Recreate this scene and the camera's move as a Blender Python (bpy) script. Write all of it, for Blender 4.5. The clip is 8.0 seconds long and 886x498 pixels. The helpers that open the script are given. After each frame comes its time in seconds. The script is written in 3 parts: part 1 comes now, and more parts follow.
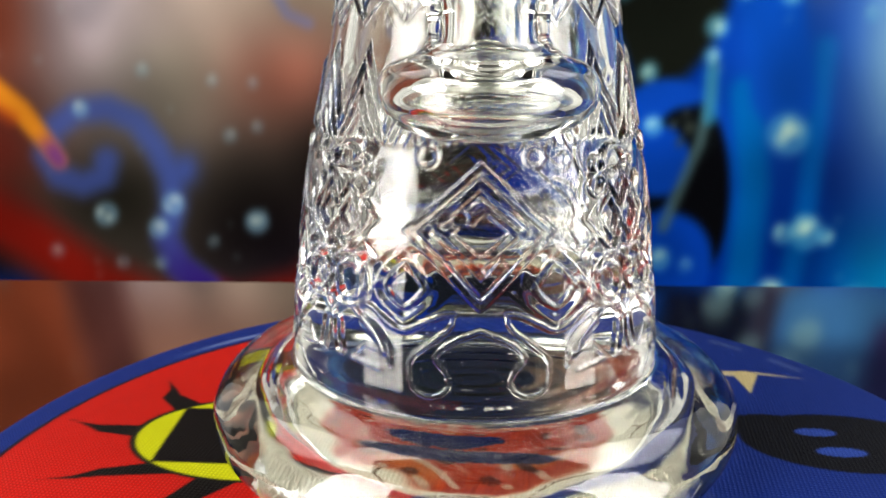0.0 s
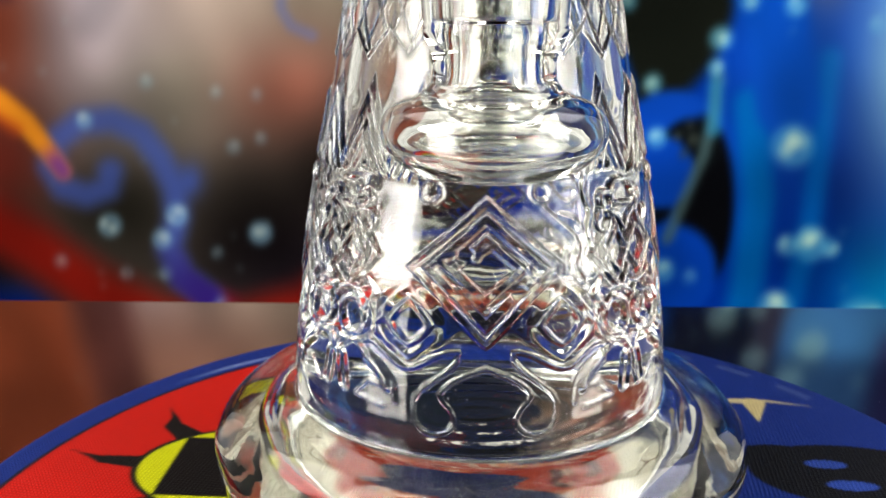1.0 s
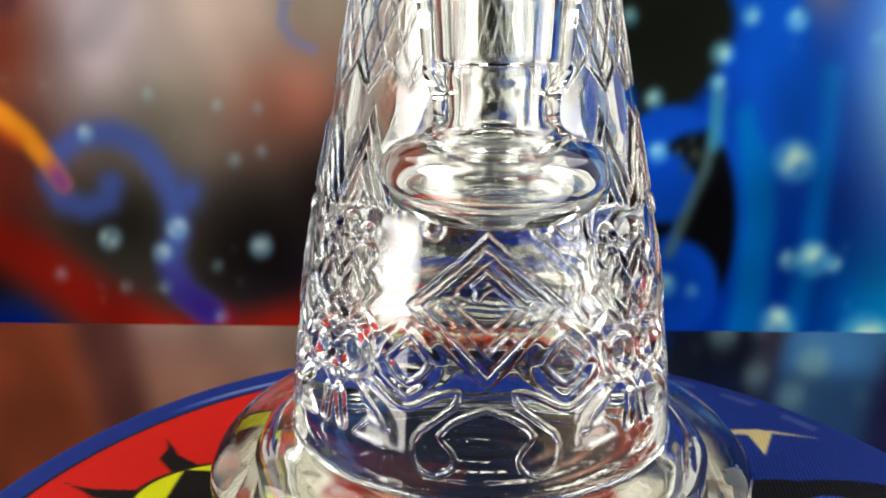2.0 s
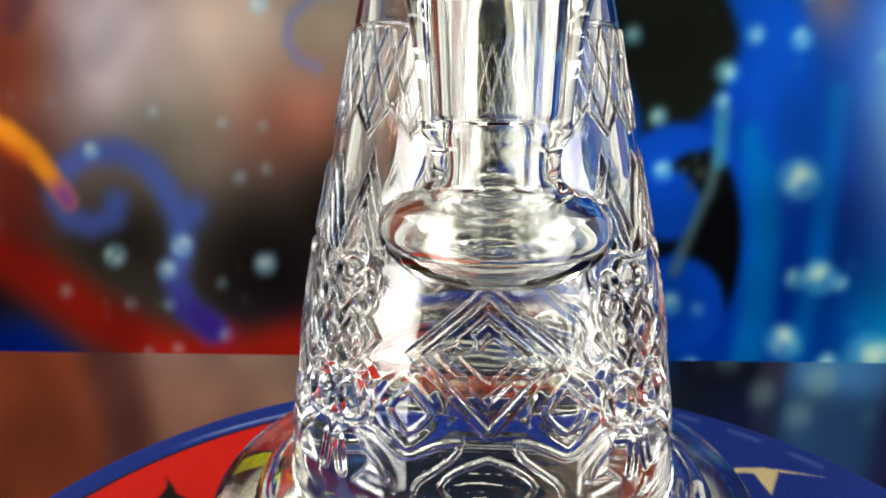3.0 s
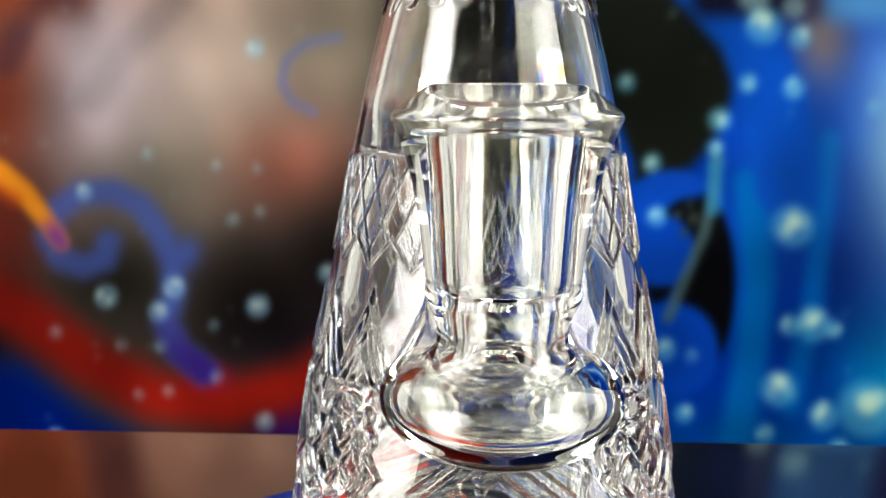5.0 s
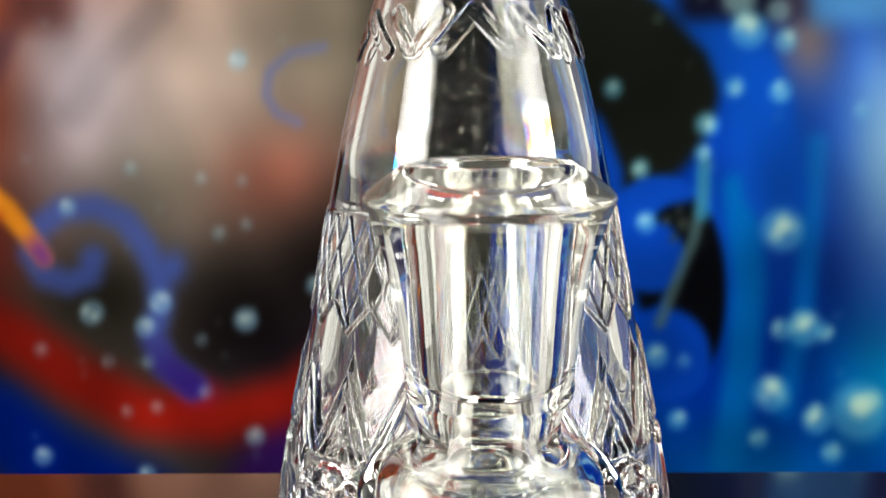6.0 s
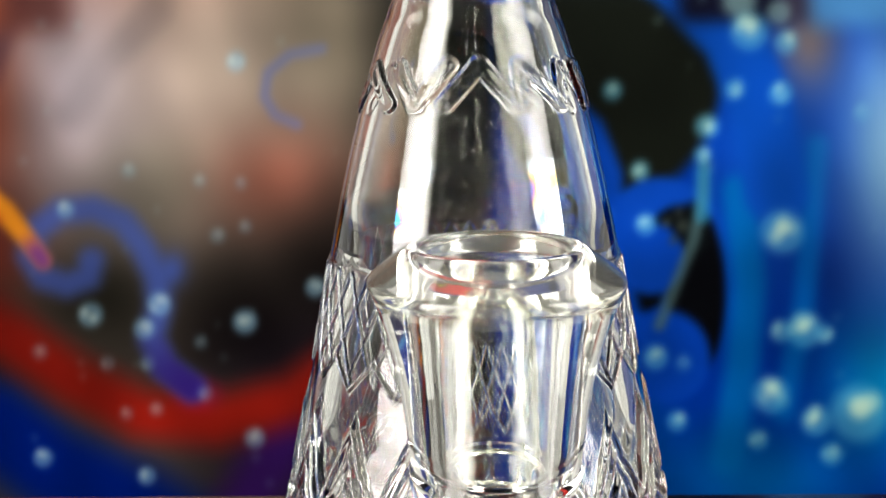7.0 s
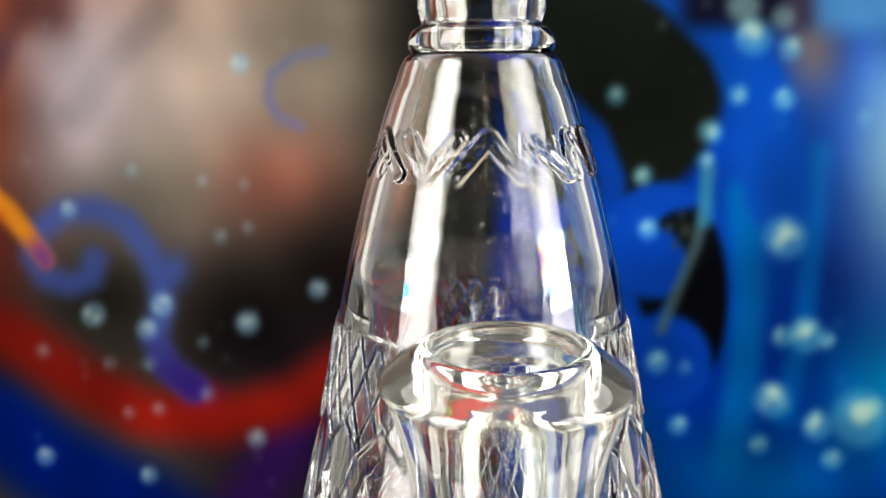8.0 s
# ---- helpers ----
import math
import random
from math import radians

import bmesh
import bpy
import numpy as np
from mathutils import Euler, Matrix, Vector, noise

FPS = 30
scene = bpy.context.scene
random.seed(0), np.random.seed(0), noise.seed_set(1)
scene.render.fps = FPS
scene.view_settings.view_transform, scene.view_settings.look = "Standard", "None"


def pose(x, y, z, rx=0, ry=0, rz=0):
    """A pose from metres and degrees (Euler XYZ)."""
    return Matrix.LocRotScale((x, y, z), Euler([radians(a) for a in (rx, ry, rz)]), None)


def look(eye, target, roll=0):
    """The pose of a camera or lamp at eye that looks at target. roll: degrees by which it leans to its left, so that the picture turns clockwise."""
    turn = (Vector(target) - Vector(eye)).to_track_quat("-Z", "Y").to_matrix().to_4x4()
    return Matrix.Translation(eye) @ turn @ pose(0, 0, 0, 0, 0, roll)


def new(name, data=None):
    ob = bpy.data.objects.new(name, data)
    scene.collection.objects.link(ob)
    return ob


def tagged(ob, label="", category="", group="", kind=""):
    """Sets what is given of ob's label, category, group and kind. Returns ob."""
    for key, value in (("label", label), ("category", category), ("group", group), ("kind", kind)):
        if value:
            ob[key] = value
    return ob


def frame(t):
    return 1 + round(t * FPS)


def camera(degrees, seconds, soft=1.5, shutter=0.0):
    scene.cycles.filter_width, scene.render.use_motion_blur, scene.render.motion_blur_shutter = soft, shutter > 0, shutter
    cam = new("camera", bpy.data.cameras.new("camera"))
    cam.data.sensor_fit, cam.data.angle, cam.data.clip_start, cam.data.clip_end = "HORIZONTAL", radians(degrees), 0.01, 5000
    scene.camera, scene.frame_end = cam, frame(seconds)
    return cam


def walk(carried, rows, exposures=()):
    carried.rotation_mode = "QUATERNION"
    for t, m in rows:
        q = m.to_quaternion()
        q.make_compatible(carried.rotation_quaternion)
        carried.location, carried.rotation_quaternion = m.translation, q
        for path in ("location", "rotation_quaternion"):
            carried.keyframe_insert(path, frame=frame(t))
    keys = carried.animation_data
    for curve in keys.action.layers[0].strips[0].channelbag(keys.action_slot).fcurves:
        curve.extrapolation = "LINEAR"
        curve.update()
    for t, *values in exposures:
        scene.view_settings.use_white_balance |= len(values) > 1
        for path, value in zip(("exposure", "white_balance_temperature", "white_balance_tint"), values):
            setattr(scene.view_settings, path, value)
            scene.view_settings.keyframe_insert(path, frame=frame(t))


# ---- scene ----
LENS = 58.0
cam = camera(LENS, 8.0, soft=1.15)
cam.data.dof.use_dof = True
cam.data.dof.focus_distance = 0.088
cam.data.dof.aperture_fstop = 56.0
U = 0.0118  # metres in one working unit
# seconds, eye x y z in working units, yaw, pitch, roll in degrees
PATH = [
    (0.0, 1.947, -11.778, 6.522, 11.673, -15.249, 0.064),
    (0.5, 1.936, -11.690, 6.637, 11.831, -15.018, 0.116),
    (1.0, 1.883, -11.561, 6.812, 11.903, -14.693, 0.121),
    (2.5, 1.829, -11.173, 7.223, 12.120, -13.485, 0.007),
    (3.0, 1.844, -11.088, 7.444, 12.345, -12.987, 0.094),
    (3.5, 1.833, -11.003, 7.692, 12.479, -12.552, 0.302),
    (4.0, 1.803, -10.882, 7.909, 12.520, -12.047, 0.283),
    (4.5, 1.768, -10.833, 8.228, 12.455, -11.468, 0.120),
    (5.0, 1.639, -10.644, 8.609, 11.888, -10.857, -0.269),
    (6.5, 1.562, -9.757, 9.482, 10.738, -10.776, 0.932),
    (7.0, 1.494, -9.713, 9.848, 10.849, -11.168, 0.778),
    (7.5, 1.426, -9.559, 10.332, 10.856, -11.748, 0.588),
    (8.0, 1.412, -9.643, 10.674, 11.026, -11.642, 0.483),
]
walk(cam, [(t, pose(x * U, y * U, z * U, 90 + p, r, a)) for t, x, y, z, a, p, r in PATH])

# ---- light ----
world = bpy.data.worlds.new("world")
scene.world = world
world.use_nodes = True
world.node_tree.nodes["Background"].inputs[0].default_value = (0.5, 0.52, 0.55, 1)
world.node_tree.nodes["Background"].inputs[1].default_value = 0.02


BEARING = 8.0  # degrees by which the lamps stand turned round the table's middle


def area_lamp(name, eye, target, w, h, watts, color=(1, 1, 1)):
    lamp = bpy.data.lights.new(name, "AREA")
    lamp.shape, lamp.size, lamp.size_y, lamp.energy, lamp.color = "RECTANGLE", w, h, watts, color
    ob = new(name, lamp)
    ob.matrix_world = pose(0, 0, 0, 0, 0, BEARING) @ look(eye, target)
    return ob


area_lamp("softbox_left", (-0.56, -0.44, 0.36), (0, 0, 0.12), 0.34, 0.95, 18.8, (1.0, 0.98, 0.91))
area_lamp("softbox_right", (0.66, -0.30, 0.36), (0, 0, 0.12), 0.28, 0.95, 12.0, (1.0, 0.98, 0.91))
# two added fill lamps, no known source, to brighten the glass's outer edges
area_lamp("edge_fill_left", (-0.72, 0.48, 0.26), (0, 0.0, 0.08), 0.36, 0.9, 0.5, (1.0, 0.99, 0.94))
area_lamp("edge_fill_right", (0.84, 0.36, 0.26), (0, 0.0, 0.08), 0.36, 0.9, 0.55, (1.0, 0.99, 0.94))
area_lamp("overhead_left", (-0.55, 0.22, 0.72), (0, 0.12, 0.05), 0.5, 0.4, 3.0, (1.0, 0.98, 0.93))
area_lamp("overhead_right", (0.58, 0.22, 0.72), (0, 0.12, 0.05), 0.5, 0.4, 3.0, (1.0, 0.98, 0.93))


# ---- materials ----
def principled(name, color=(0.5, 0.5, 0.5), rough=0.5, metal=0.0):
    m = bpy.data.materials.new(name)
    m.use_nodes = True
    b = m.node_tree.nodes["Principled BSDF"]
    b.inputs["Base Color"].default_value = (*color, 1)
    b.inputs["Roughness"].default_value = rough
    b.inputs["Metallic"].default_value = metal
    return m, m.node_tree, b


def grain(tree, shader, scale, low, high, bump=0.0, detail=4.0):
    """Noise in real size that varies the roughness and lifts a fine relief."""
    c = tree.nodes.new("ShaderNodeTexCoord")
    n = tree.nodes.new("ShaderNodeTexNoise")
    n.inputs["Scale"].default_value, n.inputs["Detail"].default_value = scale, detail
    tree.links.new(c.outputs["Object"], n.inputs["Vector"])
    r = tree.nodes.new("ShaderNodeMapRange")
    r.inputs["To Min"].default_value, r.inputs["To Max"].default_value = low, high
    tree.links.new(n.outputs["Fac"], r.inputs["Value"])
    tree.links.new(r.outputs["Result"], shader.inputs["Roughness"])
    if bump:
        b = tree.nodes.new("ShaderNodeBump")
        b.inputs["Strength"].default_value, b.inputs["Distance"].default_value = bump, 0.0004
        tree.links.new(n.outputs["Fac"], b.inputs["Height"])
        tree.links.new(b.outputs["Normal"], shader.inputs["Normal"])
    return n


def glass_material(name, color, wave=0.0):
    m, t, b = principled(name, color, 0.0)
    b.inputs["IOR"].default_value = 1.47
    b.inputs["Transmission Weight"].default_value = 1.0
    if wave:
        c = t.nodes.new("ShaderNodeTexCoord")
        n = t.nodes.new("ShaderNodeTexNoise")
        n.inputs["Scale"].default_value, n.inputs["Detail"].default_value = 230.0, 3.0
        u = t.nodes.new("ShaderNodeBump")
        u.inputs["Strength"].default_value, u.inputs["Distance"].default_value = wave, 0.0006
        t.links.new(c.outputs["Object"], n.inputs["Vector"])
        t.links.new(n.outputs["Fac"], u.inputs["Height"])
        t.links.new(u.outputs["Normal"], b.inputs["Normal"])
    return m


def printed(name, rough, scale, bump, coat=0.0):
    """Ink laid down on the mesh as a colour layer, with the paper's or cloth's grain."""
    m, t, b = principled(name, (0.5, 0.5, 0.5), rough)
    a = t.nodes.new("ShaderNodeVertexColor")
    a.layer_name = "ink"
    t.links.new(a.outputs["Color"], b.inputs["Base Color"])
    b.inputs["Specular IOR Level"].default_value = coat
    grain(t, b, scale, rough - 0.06, rough + 0.08, bump)
    return m


def oily(m):
    """A faint oily film at shoulder height, which shimmers where bright light is mirrored."""
    t = m.node_tree
    c, x = t.nodes.new("ShaderNodeTexCoord"), t.nodes.new("ShaderNodeSeparateXYZ")
    t.links.new(c.outputs["Object"], x.inputs[0])
    up, down, n = t.nodes.new("ShaderNodeMapRange"), t.nodes.new("ShaderNodeMapRange"), t.nodes.new("ShaderNodeTexNoise")
    for k, a, b in ((up, 0.0975, 0.1000), (down, 0.1085, 0.1050)):
        k.inputs["From Min"].default_value, k.inputs["From Max"].default_value = a, b
        t.links.new(x.outputs["Z"], k.inputs["Value"])
    n.inputs["Scale"].default_value, n.inputs["Detail"].default_value = 70.0, 1.0
    t.links.new(c.outputs["Object"], n.inputs["Vector"])
    r = t.nodes.new("ShaderNodeMapRange")
    r.inputs["From Min"].default_value, r.inputs["From Max"].default_value = 0.46, 0.70
    t.links.new(n.outputs["Fac"], r.inputs["Value"])
    # the film lies on the front of the body alone
    near = t.nodes.new("ShaderNodeMapRange")
    near.inputs["From Min"].default_value, near.inputs["From Max"].default_value = -0.004, -0.010
    near.inputs["To Max"].default_value = 400.0
    t.links.new(x.outputs["Y"], near.inputs["Value"])
    t.links.new(near.outputs["Result"], r.inputs["To Max"])
    p, q = t.nodes.new("ShaderNodeMath"), t.nodes.new("ShaderNodeMath")
    p.operation = q.operation = "MULTIPLY"
    t.links.new(up.outputs["Result"], p.inputs[0])
    t.links.new(down.outputs["Result"], p.inputs[1])
    t.links.new(p.outputs[0], q.inputs[0])
    t.links.new(r.outputs["Result"], q.inputs[1])
    b = t.nodes["Principled BSDF"]
    t.links.new(q.outputs[0], b.inputs["Thin Film Thickness"])
    b.inputs["Thin Film IOR"].default_value = 1.95
    return m


GLASS = glass_material("clear_glass", (0.972, 0.988, 0.945))
BODY_GLASS = oily(glass_material("clear_pressed_glass", (0.972, 0.988, 0.945)))
RAISED = glass_material("dull_pressed_glass", (0.972, 0.988, 0.945))
RAISED.node_tree.nodes["Principled BSDF"].inputs["Roughness"].default_value = 0.09
WAVY = glass_material("wavy_pressed_glass", (0.972, 0.988, 0.945), 0.10)
WAVY.node_tree.nodes["Principled BSDF"].inputs["Roughness"].default_value = 0.02
BLOWN = glass_material("hand_worked_glass", (0.972, 0.988, 0.945), 0.035)
GROUND = glass_material("ground_glass", (0.985, 0.985, 0.85))
GROUND.node_tree.nodes["Principled BSDF"].inputs["Roughness"].default_value = 0.07
GROUND.node_tree.nodes["Principled BSDF"].inputs["Transmission Weight"].default_value = 0.955
POSTER = printed("poster_ink", 0.8, 300.0, 0.05, 0.0)


def woven(m):
    """Threads of the printed cloth: a fine weave in colour and relief."""
    t = m.node_tree
    b = t.nodes["Principled BSDF"]
    c = t.nodes.new("ShaderNodeTexCoord")
    w = []
    for axis in ("X", "Y"):
        k = t.nodes.new("ShaderNodeTexWave")
        k.bands_direction = axis
        k.inputs["Scale"].default_value, k.inputs["Distortion"].default_value = 420.0, 0.6
        t.links.new(c.outputs["Object"], k.inputs["Vector"])
        w.append(k)
    p = t.nodes.new("ShaderNodeMath")
    p.operation = "MULTIPLY"
    t.links.new(w[0].outputs["Fac"], p.inputs[0])
    t.links.new(w[1].outputs["Fac"], p.inputs[1])
    u = t.nodes.new("ShaderNodeBump")
    u.inputs["Strength"].default_value, u.inputs["Distance"].default_value = 0.5, 0.0002
    t.links.new(p.outputs[0], u.inputs["Height"])
    t.links.new(u.outputs["Normal"], b.inputs["Normal"])
    r = t.nodes.new("ShaderNodeMapRange")
    r.inputs["To Min"].default_value, r.inputs["To Max"].default_value = 0.78, 1.25
    t.links.new(p.outputs[0], r.inputs["Value"])
    x = t.nodes.new("ShaderNodeMix")
    x.data_type, x.blend_type = "RGBA", "MULTIPLY"
    x.inputs[0].default_value = 1.0
    t.links.new(b.inputs["Base Color"].links[0].from_socket, x.inputs[6])
    t.links.new(r.outputs["Result"], x.inputs[7])
    t.links.new(x.outputs[2], b.inputs["Base Color"])
    return m


MATINK = printed("mat_ink", 0.58, 2600.0, 0.5, 0.08)
woven(MATINK)
DUST, _, _ = principled("pale_dust", (0.75, 0.74, 0.72), 0.9)
TABLE, tt, tb = principled("polished_table", (0.48, 0.475, 0.47), 0.07, 1.0)
grain(tt, tb, 30.0, 0.05, 0.10)
WALL, wt, wb = principled("wall_paint", (0.72, 0.71, 0.68), 0.8)
grain(wt, wb, 40.0, 0.7, 0.9, 0.2)
DARK, dt_, db = principled("dark_cloth", (0.035, 0.035, 0.04), 0.9)
grain(dt_, db, 60.0, 0.8, 0.95, 0.2)


# ---- shaping helpers, in working units ----
def linear(c):
    c = np.asarray(c, float) / 255.0
    return np.where(c <= 0.04045, c / 12.92, ((c + 0.055) / 1.055) ** 2.4)


def mesh_from(name, verts, faces, material, smooth=True, ink=None):
    me = bpy.data.meshes.new(name)
    me.from_pydata(np.asarray(verts, float).tolist(), [], faces)
    me.materials.append(material)
    if smooth:
        me.polygons.foreach_set("use_smooth", [True] * len(me.polygons))
    if ink is not None:
        layer = me.color_attributes.new("ink", "FLOAT_COLOR", "POINT")
        rgba = np.ones((len(me.vertices), 4))
        rgba[:len(ink), :3] = ink
        layer.data.foreach_set("color", rgba.ravel())
    me.update()
    return me


def ring_faces(rows, segs, first=0):
    i, j = np.meshgrid(np.arange(rows - 1), np.arange(segs), indexing="ij")
    a, b = i * segs + j, i * segs + (j + 1) % segs
    return (np.stack([a, b, b + segs, a + segs], -1).reshape(-1, 4) + first).tolist()


def sheet_faces(rows, cols, first=0):
    i, j = np.meshgrid(np.arange(rows - 1), np.arange(cols - 1), indexing="ij")
    a = i * cols + j
    return (np.stack([a, a + 1, a + cols + 1, a + cols], -1).reshape(-1, 4) + first).tolist()


def turned(profile, segs, x=0.0, y=0.0, lift=None, az=None):
    """A solid turned round an upright axis; lift(angle, z) adds to the radius; az: the angles, where they are uneven."""
    pr = np.array(profile, float)
    az = np.arange(segs) * 2 * np.pi / segs if az is None else az
    r = pr[:, 0, None] + 0 * az
    if lift is not None:
        r = r + lift(az[None, :], pr[:, 1, None]) * (pr[:, 0, None] > 0)
    v = np.stack([x + r * np.sin(az), y - r * np.cos(az), pr[:, 1, None] + 0 * az], -1).reshape(-1, 3) * U
    return v, ring_faces(len(pr), segs)


def curve(points, step=0.05):
    """A rounded line through corner points."""
    p = np.array(points, float)
    p = np.vstack([2 * p[0] - p[1], p, 2 * p[-1] - p[-2]])
    out = []
    for i in range(1, len(p) - 2):
        k = max(2, int(np.linalg.norm(p[i + 1] - p[i]) / step))
        for u in np.arange(k) / k:
            a, b, c, d = p[i - 1:i + 3]
            out.append(0.5 * (2 * b + (c - a) * u + (2 * a - 5 * b + 4 * c - d) * u * u + (3 * b - a - 3 * c + d) * u ** 3))
    out.append(p[-2])
    return [(max(0.0, q[0]), q[1]) for q in out]


def part(name, me, parent, label=""):
    ob = new(name, me)
    ob.parent = parent
    return tagged(ob, label)


def box(name, lo, hi, material, label, category, kind="structure"):
    bm = bmesh.new()
    bmesh.ops.create_cube(bm, size=1)
    for v in bm.verts:
        v.co = [(a + b) / 2 + c * (b - a) for a, b, c in zip(lo, hi, v.co)]
    if min(b - a for a, b in zip(lo, hi)) > 0.01:
        bmesh.ops.bevel(bm, geom=bm.edges[:], offset=0.0015, segments=2, affect="EDGES")
    me = bpy.data.meshes.new(name)
    bm.to_mesh(me)
    bm.free()
    me.materials.append(material)
    return tagged(new(name, me), label, category, kind=kind)


# ---- drawing helpers: distances on a plane ----
def to_line(px, py, a, b):
    ax, ay, bx, by = a[0], a[1], b[0], b[1]
    dx, dy = bx - ax, by - ay
    t = np.clip(((px - ax) * dx + (py - ay) * dy) / (dx * dx + dy * dy), 0, 1)
    return np.hypot(px - ax - t * dx, py - ay - t * dy), t


def to_path(px, py, points):
    d = np.full(np.broadcast(px, py).shape, 1e9)
    along = np.zeros_like(d)
    n = len(points) - 1
    for i in range(n):
        e, t = to_line(px, py, points[i], points[i + 1])
        along = np.where(e < d, (i + t) / n, along)
        d = np.minimum(d, e)
    return d, along


def ramp(x, lo, hi):
    t = np.clip((x - lo) / (hi - lo), 0, 1)
    return t * t * (3 - 2 * t)


def over(ink, cover, color):
    return ink + cover[..., None] * (np.array(color, float) - ink)


# ---- setting ----
YP = 57.0
box("floor", (-1.6, -1.6, -0.80), (1.6, 1.2, -0.76), DARK, "dark floor of the room below the table", "floor")
box("wall_north", (-1.6, YP * U + 0.012, -0.76), (1.6, YP * U + 0.10, 1.6), WALL, "plain grey wall behind the art print", "wall")
box("wall_south", (-1.6, -1.70, -0.76), (1.6, -1.6, 1.6), DARK, "dark wall of the room", "wall")
box("wall_east", (1.6, -1.6, -0.76), (1.7, 1.0, 1.6), WALL, "plain grey side wall", "wall")
box("wall_west", (-1.7, -1.6, -0.76), (-1.6, 1.0, 1.6), WALL, "plain grey side wall", "wall")
box("ceiling", (-1.6, -1.6, 1.6), (1.6, 1.0, 1.7), WALL, "plain pale ceiling", "ceiling")

# table: polished slab on four legs, its far edge a little askew to the print
table = tagged(new("table"), "table with a polished mirror-like dark top", "table")
bm = bmesh.new()
bmesh.ops.create_cube(bm, size=1)
for v in bm.verts:
    x = v.co.x * 1.1
    far = (8.65 + 0.175 * x / U) * U
    v.co = (x, far if v.co.y > 0 else -0.75, -0.03 if v.co.z < 0 else 0.0)
bmesh.ops.bevel(bm, geom=bm.edges[:], offset=0.001, segments=2, affect="EDGES")
me = bpy.data.meshes.new("tabletop")
bm.to_mesh(me)
bm.free()
me.materials.append(TABLE)
part("tabletop", me, table)
for lx, ly in ((-0.5, -0.7), (0.5, -0.7), (-0.5, 0.08), (0.5, 0.08)):
    bm = bmesh.new()
    bmesh.ops.create_cube(bm, size=1)
    for v in bm.verts:
        v.co = (lx + v.co.x * 0.04, ly + v.co.y * 0.04, -0.395 + v.co.z * 0.73)
    me = bpy.data.meshes.new("leg")
    bm.to_mesh(me)
    bm.free()
    me.materials.append(DARK)
    part("leg", me, table)


# ---- art print on the wall ----
def art(u, v):
    """The picture's ink, in the print's own units of about 0.7 mm, u to the right and v down."""
    rng = np.random.default_rng(4)
    ink = np.zeros(u.shape + (3,)) + np.array((62.0, 54.0, 50.0))

    def blob(x, y, rx, ry, color, strength=1.0):
        g = np.exp(-(((u - x) / rx) ** 2 + ((v - y) / ry) ** 2))
        return over(ink, g * strength, color)

    ink = blob(60, -120, 330, 260, (116, 64, 56))
    ink = blob(-60, -330, 260, 180, (156, 84, 56))
    ink = blob(210, 60, 190, 230, (154, 141, 158))
    ink = blob(440, 20, 180, 230, (168, 147, 142), 0.95)
    ink = blob(640, -60, 160, 220, (108, 98, 88), 0.8)
    ink = blob(300, -260, 260, 150, (152, 106, 94), 0.9)
    ink = blob(540, 240, 120, 95, (146, 84, 72), 0.85)
    ink = blob(0, 110, 85, 190, (142, 66, 44), 0.9)
    ink = blob(20, 20, 50, 70, (96, 52, 50), 0.6)
    ink = blob(30, 360, 95, 130, (92, 30, 24), 0.9)
    ink = blob(500, 490, 165, 115, (14, 11, 11), 1.0)
    ink = blob(640, 420, 120, 160, (18, 14, 14), 1.0)
    ink = blob(235, 440, 95, 75, (28, 26, 22), 0.9)
    ink = blob(330, 240, 90, 90, (110, 104, 92), 0.5)
    ink = blob(-60, 540, 150, 70, (8, 7, 14), 1.0)
    ink = blob(760, 700, 300, 160, (20, 10, 40), 1.0)
    ink = blob(20, 130, 70, 90, (108, 46, 34), 0.7)
    ink = over(ink, ramp(to_path(u, v, [(90, -80), (60, 10), (40, 60)])[0], 42, 6) * 0.5, (62, 38, 56))
    ink = over(ink, ramp(to_path(u, v, [(330, -60), (240, 40), (190, 120)])[0], 50, 6) * 0.22, (60, 56, 66))
    # blue under the red arm
    d, a = to_path(u, v, [(-140, 640), (60, 650), (150, 720), (300, 800), (400, 860)])
    ink = over(ink, ramp(d, 120, 30), (0, 24, 112))
    d, a = to_path(u, v, [(560, 660), (520, 720), (470, 800)])
    ink = over(ink, ramp(d, 85, 10) * 0.9, (52, 18, 96))
    # the red arm
    d, a = to_path(u, v, [(-160, 410), (-20, 445), (90, 505), (190, 575), (300, 632), (430, 648), (560, 612), (700, 520)])
    ink = over(ink, ramp(d, 80, 8), (126, 23, 16))
    ink = over(ink, ramp(np.hypot(u - 400, (v - 600) * 1.3), 60, 5) * 0.6, (150, 16, 60))
    # blue curl with its fin
    d, a = to_path(u, v, [(222, 372), (216, 400), (180, 413), (140, 400), (118, 362), (128, 318), (170, 288), (225, 283), (275, 305),
                          (308, 350), (330, 400), (336, 450), (322, 505), (345, 555), (390, 590)])
    ink = over(ink, ramp(d, 40, 4) * 0.82, (62, 80, 164))
    ink = over(ink, ramp(a, 0.8, 1.0) * ramp(d, 34, 10), (50, 30, 120))
    ink = blob(358, 388, 24, 30, (60, 78, 160), 0.85)
    # orange tentacle
    d, a = to_path(u, v, [(-120, 205), (-30, 228), (30, 252), (75, 286), (110, 330), (140, 372)])
    ink = over(ink, ramp(d - 25 + 14 * a, 12, -8), (226, 134, 34))
    ink = over(ink, ramp(d - 25 + 14 * a, 12, -8) * ramp(a, 0.74, 0.95), (120, 60, 130))
    ink = over(ink, ramp(to_path(u, v, [(-120, 240), (0, 262), (60, 300)])[0], 22, 2) * 0.5, (190, 70, 24))
